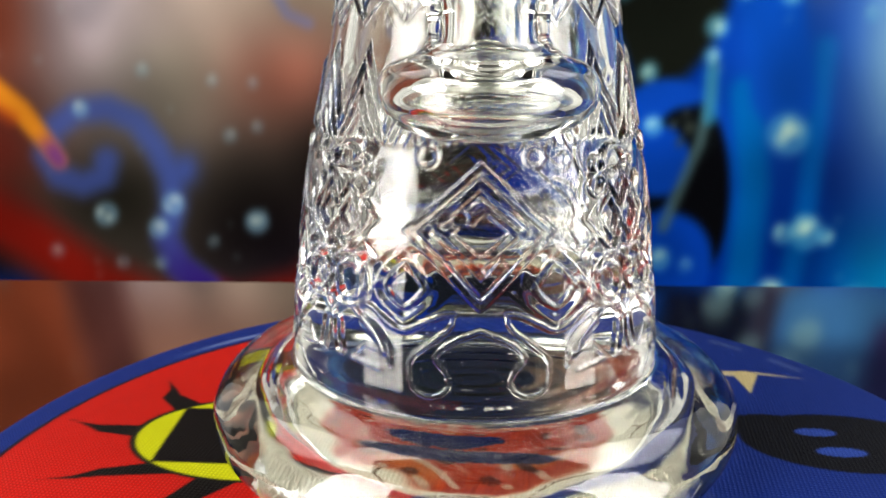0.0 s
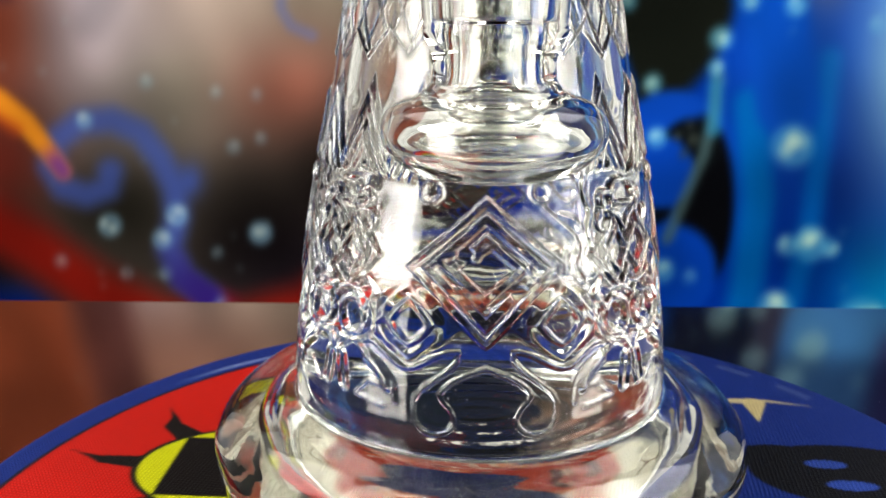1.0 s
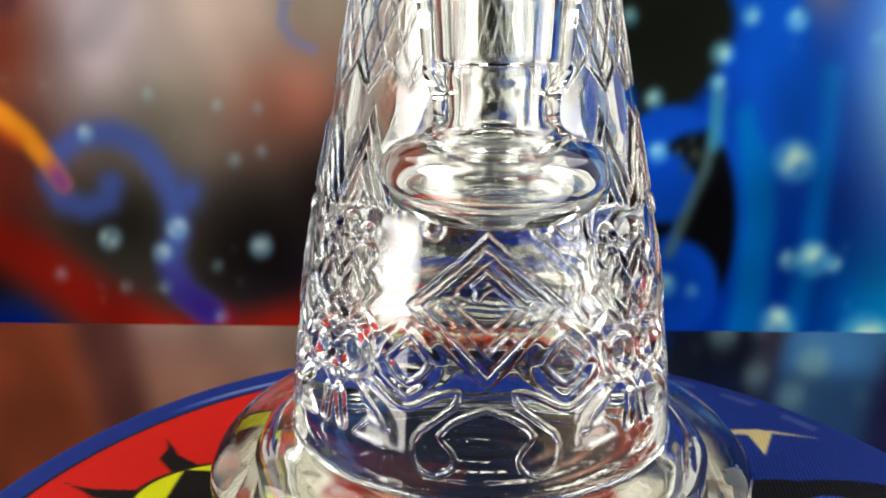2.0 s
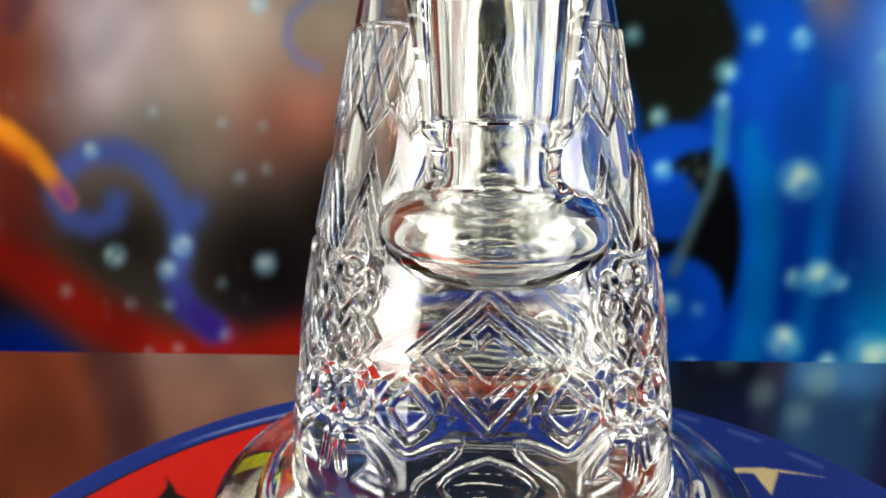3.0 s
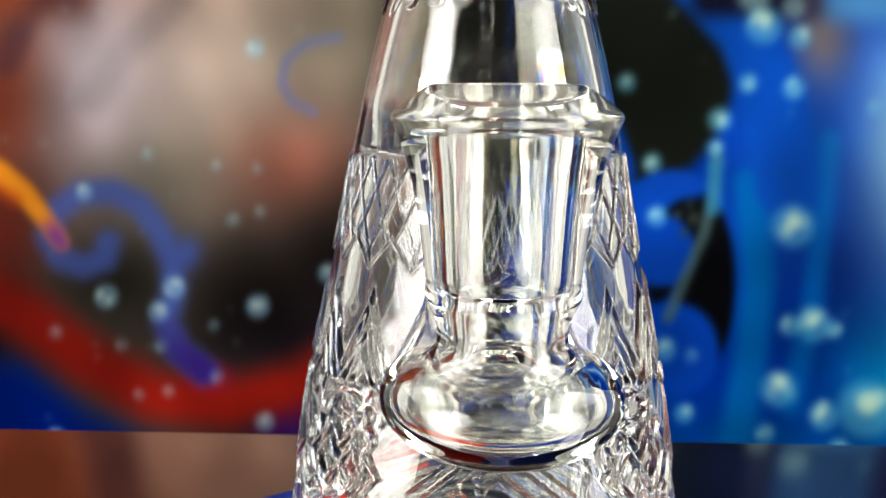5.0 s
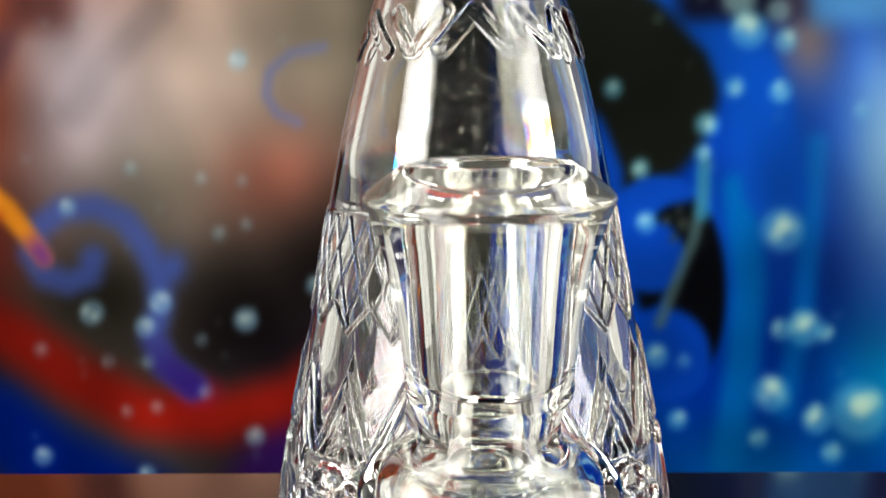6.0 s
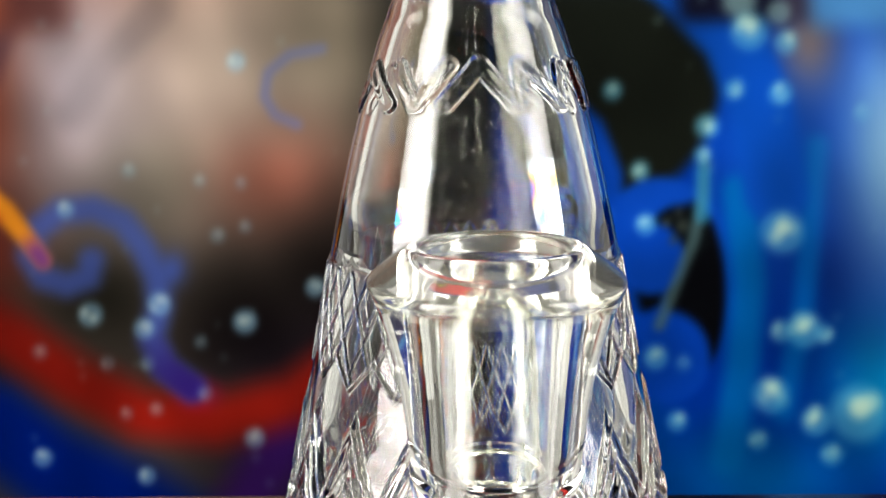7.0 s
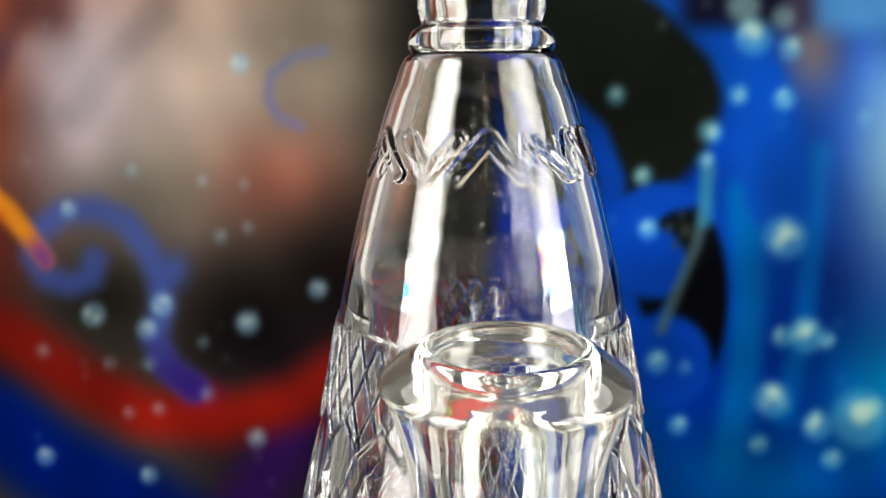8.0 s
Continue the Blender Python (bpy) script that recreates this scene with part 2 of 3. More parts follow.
    # thin blue hook
    d, a = to_path(u, v, [(615, 8), (560, 18), (522, 50), (516, 92), (535, 124), (572, 140)])
    ink = over(ink, ramp(d, 13, 4) * 0.55, (86, 96, 160))

    # black water in the middle
    ink = over(ink, ramp(u, 640, 800) * ramp(v, 440, 330), (17, 17, 16))

    # the blue side
    side = ramp(u + 0.10 * (v - 300), 880, 960)
    blue = np.zeros_like(ink) + np.array((0.0, 36.0, 140.0))
    keep, ink = ink, blue
    ink = blob(1490, 430, 90, 190, (0, 18, 92), 0.95)
    ink = blob(1380, 200, 120, 220, (12, 62, 172), 0.9)
    d, a = to_path(u, v, [(1332, 260), (1345, 420), (1330, 560), (1300, 720)])
    ink = over(ink, ramp(d, 46, 12) * 0.75, (0, 90, 174))
    d, a = to_path(u, v, [(1470, 180), (1455, 320), (1440, 450), (1400, 640)])
    ink = over(ink, ramp(d, 34, 4) * 0.7, (0, 82, 174))
    ink = blob(1590, 600, 110, 120, (0, 116, 190), 0.9)
    ink = blob(1350, 760, 190, 90, (0, 86, 170), 0.8)
    ink = blob(1130, 720, 60, 200, (0, 70, 150), 0.7)
    ink = blob(1606, 190, 88, 220, (122, 154, 214), 1.0)
    ink = blob(1460, -10, 55, 95, (112, 88, 96), 0.9)
    # black water behind the curl
    ink = over(ink, ramp(np.hypot((u - 1125) / 185, (v - 30) / 245), 1.06, 0.9), (17, 18, 16))
    ink = over(ink, ramp(np.hypot((u - 1195) / 105, (v - 345) / 112), 1.05, 0.94), (8, 54, 166))
    ink = over(ink, ramp(np.hypot((u - 1252) / 52, (v - 425) / 148), 1.08, 0.9), (6, 6, 10))
    ink = over(ink, ramp(np.hypot((u - 1230) / 55, (v - 330) / 50), 1.1, 0.8), (8, 10, 14))
    ink = over(ink, ramp(np.hypot((u - 1150) / 48, (v - 440) / 28), 1.1, 0.8), (6, 8, 14))
    ink = over(ink, ramp(np.hypot((u - 1175) / 60, (v - 375) / 62), 1.08, 0.92), (6, 50, 160))
    ink = over(ink, ramp(np.hypot((u - 1200) / 75, (v - 545) / 80), 1.1, 0.9), (4, 48, 158))
    d, a = to_path(u, v, [(960, -260), (1110, -205), (1235, -115), (1328, -10), (1374, 110), (1395, 260)])
    ink = over(ink, ramp(d, 70, 42), (8, 60, 172))
    d, a = to_path(u, v, [(1272, 205), (1268, 270), (1250, 345), (1218, 420), (1188, 490)])
    ink = over(ink, ramp(d, 16, 4) * 0.75, (66, 84, 98))
    d, a = to_path(u, v, [(1270, 225), (1268, 300)])
    ink = over(ink, ramp(d, 20, 8) * 0.5, (40, 130, 200))
    d, a = to_path(u, v, [(1020, 100), (1075, 150), (1105, 230), (1105, 330), (1130, 470)])
    ink = over(ink, ramp(d, 36, 14) * 0.9, (6, 52, 166))
    for x, y, r, c in ((1158, 226, 15, (64, 58, 52)), (1232, 318, 13, (58, 60, 60)), (1216, 342, 10, (50, 52, 56)), (1205, 312, 9, (70, 74, 78)), (1226, 295, 8, (66, 66, 70))):
        ink = over(ink, ramp(np.hypot(u - x, v - y) / r, 1.1, 0.5) * 0.7, c)
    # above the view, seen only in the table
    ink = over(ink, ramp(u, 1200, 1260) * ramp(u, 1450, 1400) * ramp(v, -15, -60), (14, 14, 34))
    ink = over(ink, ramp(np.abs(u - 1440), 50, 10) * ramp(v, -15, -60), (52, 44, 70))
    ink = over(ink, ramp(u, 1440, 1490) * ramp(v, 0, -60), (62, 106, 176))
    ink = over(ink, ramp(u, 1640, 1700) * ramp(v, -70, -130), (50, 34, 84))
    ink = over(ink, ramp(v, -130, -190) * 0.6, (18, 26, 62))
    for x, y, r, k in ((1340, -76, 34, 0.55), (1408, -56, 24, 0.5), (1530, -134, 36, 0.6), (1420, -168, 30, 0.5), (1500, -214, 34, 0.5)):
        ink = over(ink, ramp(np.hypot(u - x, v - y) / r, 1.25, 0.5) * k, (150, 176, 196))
    ink = keep + side[..., None] * (ink - keep)

    # bubbles: a soft disc, paler towards its rim and at one spot
    left = [(468, 30, 17), (220, 464, 22), (335, 447, 21), (310, 488, 19), (480, 478, 22), (178, 284, 16), (285, 218, 13), (135, 526, 15),
            (248, 547, 13), (315, 548, 14), (405, 512, 12), (435, 330, 14), (482, 315, 12), (405, 236, 11), (475, 240, 11), (330, 625, 13),
            (280, 632, 12), (412, 600, 14), (495, 676, 18), (140, 705, 17), (313, 738, 16), (600, 420, 18)]
    right = [(1405, 330, 39), (1378, 612, 33), (1398, 502, 20), (1440, 500, 32), (1474, 508, 17), (1278, 145, 22), (1328, 80, 18), (1408, 88, 21),
             (1550, 122, 15), (1115, 82, 18), (1455, 657, 27), (1530, 645, 52), (1160, 222, 18), (1168, 315, 19), (1228, 556, 15), (1180, 545, 22),
             (1215, 655, 18), (1356, -22, 34), (1420, -2, 21), (1354, 688, 18), (1481, 714, 20), (1270, 195, 16)]
    for n, (x, y, r) in enumerate(left + right):
        q = np.hypot(u - x, v - y) / r
        tone = (124, 168, 208) if x < 1000 else (92, 160, 214)
        power = 0.6 if r > 15 else 0.28
        ink = over(ink, ramp(q, 1.25, 0.6) * power * (0.75 + 0.25 * ramp(q, 0.1, 0.85)), tone)
        # uneven white glints inside the disc
        for k in range(3 if r < 24 else 7):
            g, h = rng.uniform(0, 0.55), rng.uniform(0, 6.28)
            spot = np.hypot(u - x - g * r * np.cos(h), v - y + 0.15 * r - g * r * np.sin(h)) / r
            ink = over(ink, ramp(spot, 0.5, 0.1) * power * (0.55 if k else 0.9), (204, 212, 212))
    ink = over(ink, ramp(v, -50, -190) * ramp(np.abs(u - 960), 420, 240), (24, 27, 40))
    ink = over(ink, ramp(v, 10, -60) * ramp(u, 160, 20), (132, 62, 42))
    ink = over(ink, ramp(v, 10, -60) * ramp(np.abs(u - 130), 90, 20) * 0.8, (84, 44, 44))
    for n in range(70):
        x, y, r = rng.uniform(-150, 1650), rng.uniform(-420, 800), rng.uniform(4, 11)
        if y < -40 and n % 3 == 0:
            r *= 1.8
        q = np.hypot(u - x, v - y) / r
        ink = over(ink, ramp(q, 1.2, 0.6) * (0.2 if y < -40 else 0.12), (150, 186, 206))
    # mottled brushwork
    for k in range(26):
        fx, fy, ph = rng.normal(0, 0.02), rng.normal(0, 0.02), rng.uniform(0, 6.28)
        ink = ink * (1 + 0.018 * np.sin(fx * u + fy * v + ph))[..., None]
    ink = ink * (np.array((0.955, 0.97, 0.92)) + side[..., None] * np.array((-0.04, 0.035, -0.03)))
    # lens blur put into the ink: a smoothing pass softens every edge
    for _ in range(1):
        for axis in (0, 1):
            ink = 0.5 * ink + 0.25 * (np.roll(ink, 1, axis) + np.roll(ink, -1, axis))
    ink = linear(np.clip(ink, 0, 255))
    return ink * (0.91 - 0.05 * side[..., None])


gx, gz = np.meshgrid(np.linspace(-82, 46, 460), np.linspace(-48, 58, 300))
# the print's own units from its plane, seen a little askew
pw = np.maximum(1 - 0.003115 * gx - 0.003321 * gz, 0.45)
au = (1051.61 + 17.7661 * gx - 2.71696 * gz) / pw
av = (289.97 - 0.48856 * gx - 21.6161 * gz) / pw
V = np.stack([gx, gx * 0 + YP, gz], -1).reshape(-1, 3) * U
n = len(V)
back = np.array([(-82, YP + 0.5, -48), (46, YP + 0.5, -48), (46, YP + 0.5, 58), (-82, YP + 0.5, 58)]) * U
corner = [0, 459, 300 * 460 - 1, 299 * 460]
F = sheet_faces(300, 460) + [(n + 3, n + 2, n + 1, n)] + [(corner[i], n + i, n + (i + 1) % 4, corner[(i + 1) % 4]) for i in range(4)]
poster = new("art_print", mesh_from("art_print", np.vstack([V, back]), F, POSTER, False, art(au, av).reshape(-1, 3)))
tagged(poster, "large art print of tentacles and bubbles on the wall", "art print")


# ---- round mat ----
MX, MY, MR, MT = 0.29, -1.56, 7.79, 0.25


def mat_ink(x0, y0):
    x, y = 1.0613 * x0 + 0.2149 * y0 - 0.02, -0.1808 * x0 + 1.281 * y0 + 1.531  # the print lies a little turned on the cloth
    ink = np.zeros(x.shape + (3,)) + np.array((16.0, 41.0, 120.0))
    r = np.hypot(x0 - MX, y0 - MY) * 8.55 / 7.79
    e = 0.03
    # red field
    d = np.maximum(np.hypot(x0 - MX + 0.30, y0 - MY + 0.30) - 6.95, x + 1.2)
    ink = over(ink, ramp(d, e, -e), (194, 20, 7))
    ink = over(ink, ramp(np.abs(d) - 0.035, e, -e) * (x < -1.5), (14, 12, 30))
    # black flames round the eye
    cx, cy, rx, ry = -3.75, 0.82, 2.16, 1.72
    for tip, turn, base, wide in (((-6.08, 3.40), (-5.75, 2.5), (-5.0, 1.7), 0.34), ((-7.30, 1.30), (-6.55, 0.95), (-5.5, 0.85), 0.30),
                                  ((-6.95, -1.08), (-6.0, -0.75), (-4.8, -0.45), 0.26), ((-4.9, -2.9), (-4.7, -1.9), (-4.0, -0.7), 0.34),
                                  ((-3.9, 4.4), (-4.1, 3.4), (-3.9, 2.2), 0.34), ((-2.4, -3.2), (-2.7, -2.1), (-2.9, -0.6), 0.32)):
        d, a = to_path(x, y, [tip, ((tip[0] + turn[0]) / 2 + 0.07, (tip[1] + turn[1]) / 2 - 0.05), turn, base])
        ink = over(ink, ramp(d - wide * a ** 1.5, e, -e), (10, 6, 6))
    q = np.hypot((x - cx) / rx, (y - cy) / ry)
    ink = over(ink, ramp(q, 1.045, 1.02), (20, 20, 8))
    ink = over(ink, ramp(q, 1.0, 0.97), (206, 208, 8))
    d = np.maximum.reduce([-5.33 - x, x + 2.6, y - 1.99, -0.30 - y])
    ink = over(ink, ramp(d, e, -e) * (q < 1.02), (9, 4, 5))
    # the emblem in the middle, seen through the foot
    xp, yp, x, y = x, y, x0, y0
    tw = 0.25 * np.sin(3.1 * x + 1.3 * y) + 0.2 * np.sin(5.3 * y - 2.2 * x)
    q = np.hypot(x, y + 0.2)
    ink = over(ink, ramp(q + 0.15 * tw, 3.45, 3.3), (244, 238, 218))
    ink = over(ink, ramp(np.abs(np.mod(np.arctan2(x, -y) * 2.2 + 0.8 * q + 1.6 * tw, 1) - 0.5), 0.05, 0.015) * ramp(q, 3.4, 3.1) * 0.8, (96, 66, 44))
    ink = over(ink, ramp(np.hypot(x / 2.25, (y + 0.2) / 2.6) + 0.25 * tw, 1.04, 0.94), (180, 54, 24))
    ink = over(ink, ramp(np.sin(4.2 * y + 2.6 * np.sin(1.7 * x)) + tw, 0.6, 0.95) * ramp(np.hypot(x / 2.25, (y + 0.2) / 2.6), 1.0, 0.8) * 0.7, (206, 120, 50))
    ink = over(ink, ramp(np.sin(7.3 * x + 3 * np.sin(2.9 * y)) * np.sin(6.1 * y + 2 * np.sin(3.3 * x)), 0.55, 0.85) * ramp(np.hypot(x / 2.25, (y + 0.2) / 2.6), 1.1, 0.9) * 0.75, (212, 204, 190))
    ink = over(ink, ramp(np.sin(5.3 * x + 1.1 - 3 * np.sin(2.1 * y)) * np.sin(7.7 * y + 0.5), 0.6, 0.85) * ramp(q, 2.6, 2.0) * 0.8, (60, 16, 16))
    ink = over(ink, ramp(y, 0.2, 0.7) * ramp(q, 3.4, 3.1) * 0.85, (30, 36, 70))
    for yb, rx, ry in ((-1.55, 1.55, 0.34), (0.5, 1.3, 0.3)):
        ink = over(ink, ramp(np.hypot(x / rx, (y - yb) / ry), 1.05, 0.92), (24, 34, 84))
    # the white line and the marks on the border
    x, y = xp, yp
    d = np.abs(np.hypot(x0 - MX + 0.30, y0 - MY + 0.30) - 7.12 - 0.05 * np.sin(3 * np.arctan2(y0 - MY, x0 - MX)))
    ang = np.degrees(np.arctan2(y0 - MY, x0 - MX))
    ink = over(ink, ramp(d, 0.09, 0.02) * ramp(np.abs(ang - 128), 30, 14) * 0.75, (150, 162, 200))
    dash = (np.abs(np.mod(ang * 2.6, 1) - 0.5) < 0.28) & (np.abs(r - 8.12) < 0.11)
    ink = over(ink, (dash & (ang > 112) & (ang < 133)) * 0.35, (150, 164, 196))
    ink = over(ink, (dash & (ang > 38) & (ang < 66)) * 0.25, (150, 150, 160))
    # cream wing
    d, a = to_path(x, y, [(4.5, 4.42), (5.2, 4.62), (5.9, 4.66), (7.15, 4.3)])
    ink = over(ink, ramp(d - 0.14 * (1 - np.abs(2 * a - 0.8)), e, -e), (188, 172, 132))
    d, a = to_path(x, y, [(5.62, 4.55), (5.42, 3.5)])
    ink = over(ink, ramp(d - 0.24 * (1 - a), e, -e), (196, 178, 128))
    # black mask with two blue eyes
    q = np.minimum(np.hypot((x - 6.35) / 1.75, (y - 1.3) / 1.22), np.hypot((x - 5.3) / 0.8, (y - 1.85) / 0.62))
    ink = over(ink, ramp(q, 1.02, 0.98), (7, 7, 12))
    ink = over(ink, ramp(np.hypot((x - 5.98) / 0.36, (y - 1.69) / 0.17), 1.1, 0.9), (40, 66, 150))
    ink = over(ink, ramp(np.hypot((x - 6.12) / 0.42, (y - 0.88) / 0.19), 1.1, 0.9), (40, 66, 150))
    return linear(np.clip(ink, 0, 255)) * 0.6


rr = np.r_[np.linspace(0.02, MR - 0.08, 200), MR - 0.03, MR, MR, MR - 0.04]
zz = np.r_[np.full(200, MT), MT - 0.012, MT - 0.05, 0.06, 0.01]
v, f = turned(np.stack([rr, zz], -1), 900, MX, MY)
v2 = v / U
n = len(v)
f += [tuple(range(899, -1, -1)), tuple(range(n - 900, n))]
mat = new("round_mat", mesh_from("round_mat", v, f, MATINK, True, mat_ink(v2[:, 0], v2[:, 1])))
tagged(mat, "round blue and red printed cloth mat on the table", "mat")

# ---- water pipe ----
pipe = tagged(new("water_pipe"), "clear pressed glass water pipe with raised geometric relief, on the mat", "water pipe")
FRONT = radians(11.2)
BODY = [(2.79, 1.80), (2.80, 2.0), (2.70, 3.0), (2.56, 4.0), (2.38, 5.0), (2.16, 6.0), (1.965, 7.0), (1.765, 8.0), (1.54, 9.0), (1.265, 10.0), (1.125, 10.45), (1.035, 10.68), (0.97, 10.86), (0.90, 10.99), (0.82, 11.03)]


def rib(d, half, soft=0.03, height=0.034):
    """A raised band with rounded shoulders at distance d from its middle."""
    return height * ramp(d, half + 1.3 * soft, 0.35 * (half - soft))


def flat(d, half, edge, height):
    """A raised band with a level top and soft edges."""
    return height * ramp(d, half + edge, half - edge)


def bend(points, times=2):
    """The same line with rounded corners; it may run below zero at its ends."""
    p = np.array(points, float)
    for _ in range(times):
        q = [p[0]]
        for a, b in zip(p[:-1], p[1:]):
            q += [0.75 * a + 0.25 * b, 0.25 * a + 0.75 * b]
        p = np.array(q + [p[-1]])
    return p


# heights on the glass at which the heights of the drawn ornament come out
PRESSED = (1.80, 2.10, 3.08, 3.25, 3.79, 6.24, 6.62, 9.69, 10.14, 11.03)
DRAWN = (2.15, 2.43, 3.35, 3.575, 4.06, 6.78, 7.08, 10.14, 10.70, 11.63)


def relief(az, z):
    """Height of the pressed ornament; it comes back four times round the body."""
    z = np.interp(z, PRESSED, DRAWN)
    a = np.mod(az - FRONT + np.pi / 4, np.pi / 2) - np.pi / 4
    s = a * 2.55
    m = np.abs(s)
    h = np.zeros(np.broadcast(s, z).shape)

    def add(x):
        np.maximum(h, x, out=h)

    # nested diamonds, the inner two broken like a key pattern
    dz = z - 4.46
    for ax, bz, half, hole in ((0.92, 0.885, 0.05, None), (0.70, 0.67, 0.062, (0.39, -0.33)), (0.42, 0.40, 0.056, (-0.26, 0.19))):
        d = np.abs(np.abs(s) / ax + np.abs(dz) / bz - 1) * ax * bz / math.hypot(ax, bz)
        k = flat(d, half, 0.022, 0.044)
        if hole:
            k = k * ramp(np.hypot(s - hole[0], dz - hole[1]), 0.09, 0.14)
        add(k)
    for p in ([(-0.44, 0.0), (-0.60, 0.12), (-0.40, 0.20)], [(-0.40, -0.33), (-0.26, -0.27), (0.0, -0.52)], [(0.10, 0.33), (-0.08, 0.22), (-0.12, 0.14)], [(0.62, -0.12), (0.5, 0.0), (0.62, 0.1)]):
        add(flat(to_path(s, dz, p)[0], 0.05, 0.022, 0.044))
    # hooks with round ends and the arch between them
    line = [(0.32, 3.44), (0.33, 3.27), (0.58, 3.07), (0.82, 2.87), (0.835, 2.62), (0.76, 2.46), (0.59, 2.40), (0.41, 2.46), (0.335, 2.60), (0.40, 2.74), (0.50, 2.83), (0.53, 2.92), (0.34, 3.10), (0.0, 3.23)]
    add(flat(to_path(m, z, bend(line, 1))[0], 0.028, 0.014, 0.022))
    add(flat(to_path(m, z, bend([(0.32, 3.44), (0.44, 3.43), (0.69, 3.29), (0.93, 3.16), (1.16, 3.27), (1.40, 3.48), (1.53, 3.42)]))[0], 0.035, 0.018, 0.024))
    # a broad arm that forks beside the lozenge, a tooth below it and a drop
    add(rib(to_path(m, z, bend([(1.28, 3.80), (1.48, 3.66), (1.74, 3.48), (1.93, 3.34), (2.0, 3.22)]))[0], 0.07, 0.04, 0.03))
    add(rib(to_path(m, z, bend([(1.76, 3.46), (1.44, 3.20), (1.10, 3.02), (1.07, 2.75)]))[0], 0.03, 0.02, 0.022))
    add(rib(to_path(m, z, bend([(1.46, 3.22), (1.24, 3.08), (1.16, 2.92)]))[0], 0.07, 0.035, 0.03))
    add(rib(to_path(m, z, [(1.16, 2.90), (1.44, 2.93), (1.64, 2.73), (1.20, 2.66)])[0], 0.02, 0.018, 0.018))
    add(rib(np.abs(to_path(m, z, bend([(1.90, 3.12), (1.88, 2.94), (1.84, 2.80)]))[0] - 0.07), 0.02, 0.018, 0.024))
    # small lozenges and rings at both sides
    for cx, cz, rx, rz in ((1.80, 4.58, 0.22, 0.30), (1.80, 4.58, 0.42, 0.52), (1.52, 4.04, 0.15, 0.18)):
        add(rib(np.abs(np.abs(m - cx) / rx + np.abs(z - cz) / rz - 1) * rx * 0.7, 0.032, 0.022, 0.05))
    d = ((np.abs(m - 0.92) / 0.26) ** 1.2 + (np.abs(z - 3.76) / 0.25) ** 1.2) ** (1 / 1.2)
    add(flat(np.abs(d - 1) * 0.2, 0.035, 0.022, 0.026))
    add(rib(np.abs(d - 1.75) * 0.2, 0.06, 0.05, 0.02))
    for cx, cz, r in ((1.72, 3.74, 0.20), (1.72, 3.74, 0.34), (1.62, 5.02, 0.15), (1.95, 5.36, 0.17), (0.70, 5.46, 0.13), (1.66, 5.30, 0.10)):
        add(rib(np.abs(np.hypot(m - cx, z - cz) - r), 0.035, 0.022, 0.06))
    add(rib(to_path(m, z, bend([(1.62, 5.25), (1.78, 5.0), (1.56, 4.74), (1.60, 4.40), (1.76, 4.12)]))[0], 0.045, 0.025))
    # curls on one side of the diamonds only
    for p, half in (([(0.60, 5.36), (0.84, 5.12), (1.12, 4.86), (1.20, 4.66), (1.08, 4.46), (1.22, 4.24)], 0.04), ([(0.78, 5.60), (0.92, 5.34), (1.10, 5.26), (1.24, 5.42), (1.14, 5.58), (1.00, 5.50)], 0.045), ([(1.36, 5.62), (1.30, 5.40), (1.44, 5.16), (1.34, 4.94), (1.42, 4.70)], 0.045), ([(0.98, 5.12), (1.14, 5.06), (1.24, 4.94)], 0.05)):
        add(rib(to_path(s, z, bend(p))[0], half, 0.026, 0.03))
    # rows of nested points
    q = np.abs(np.mod(az - FRONT + radians(10.2), radians(20.45)) - radians(10.225)) * 2.2
    for k in range(4):
        top = 6.78 - 0.34 * k
        d = np.abs(z - (top - 2.5 * q)) / 2.7
        add(rib(d, 0.036, 0.024, 0.05) * ramp(z, 5.55 + 0.08 * np.sin(9 * az), 5.72) * (q < 0.385))
    # cross-hatched lozenge band with a pointed lower edge
    q2 = np.abs(np.mod(az - FRONT, radians(36)) - radians(18)) * 1.95
    g = az * 1.95
    low = 7.08 + 1.1 * np.abs(q2 - 0.30)
    inside = ramp(z, low, low + 0.06) * ramp(z, 8.38, 8.33)
    for sign in (1, -1):
        d = np.abs(np.mod(z * 0.46 + sign * g + 0.07, 0.34034) - 0.17017)
        add(rib(d, 0.012, 0.013, 0.03) * inside)
    add(rib(np.abs(z - 8.36 - 0.02 * np.sin(7 * az)), 0.016, 0.018, 0.024) * (0.6 + 0.4 * np.sin(11 * az + 1)))
    add(rib(np.abs(z - low), 0.024, 0.02, 0.03) * (z < 8.3))
    # the band of raised slanting bars round the shoulder
    a3 = np.mod(az - FRONT + np.pi, 2 * np.pi) - np.pi
    x3 = np.degrees(a3)
    z0, z1 = 10.17, 10.66
    for lo, hi in ((-78, -65), (-45, -63), (-30, -42), (-29, -14.5), (-15, 0), (16, 1), (19.5, 20.5), (42, 22), (43.5, 45.5), (66, 61), (84, 70)):
        d, _ = to_line(x3 * 0.0215, z, (lo * 0.0215, z0), (hi * 0.0215, z1))
        add(flat(d, 0.10, 0.02, 0.03) - rib(d, 0.03, 0.03, 0.006) + 0.004 * np.sin(31 * az + 23 * z) * ramp(d, 0.09, 0.05))
    # the melted unevenness of pressed glass, strongest away from the large diamonds
    wav = 0.0
    for k, (fa, fz, ph) in enumerate(((13, 5.1, 0.3), (21, -7.7, 1.9), (17, 9.3, 4.0), (29, 3.9, 2.2), (34, -12.1, 5.1), (8, 14.3, 0.9))):
        wav = wav + np.sin(fa * az + fz * z + ph)
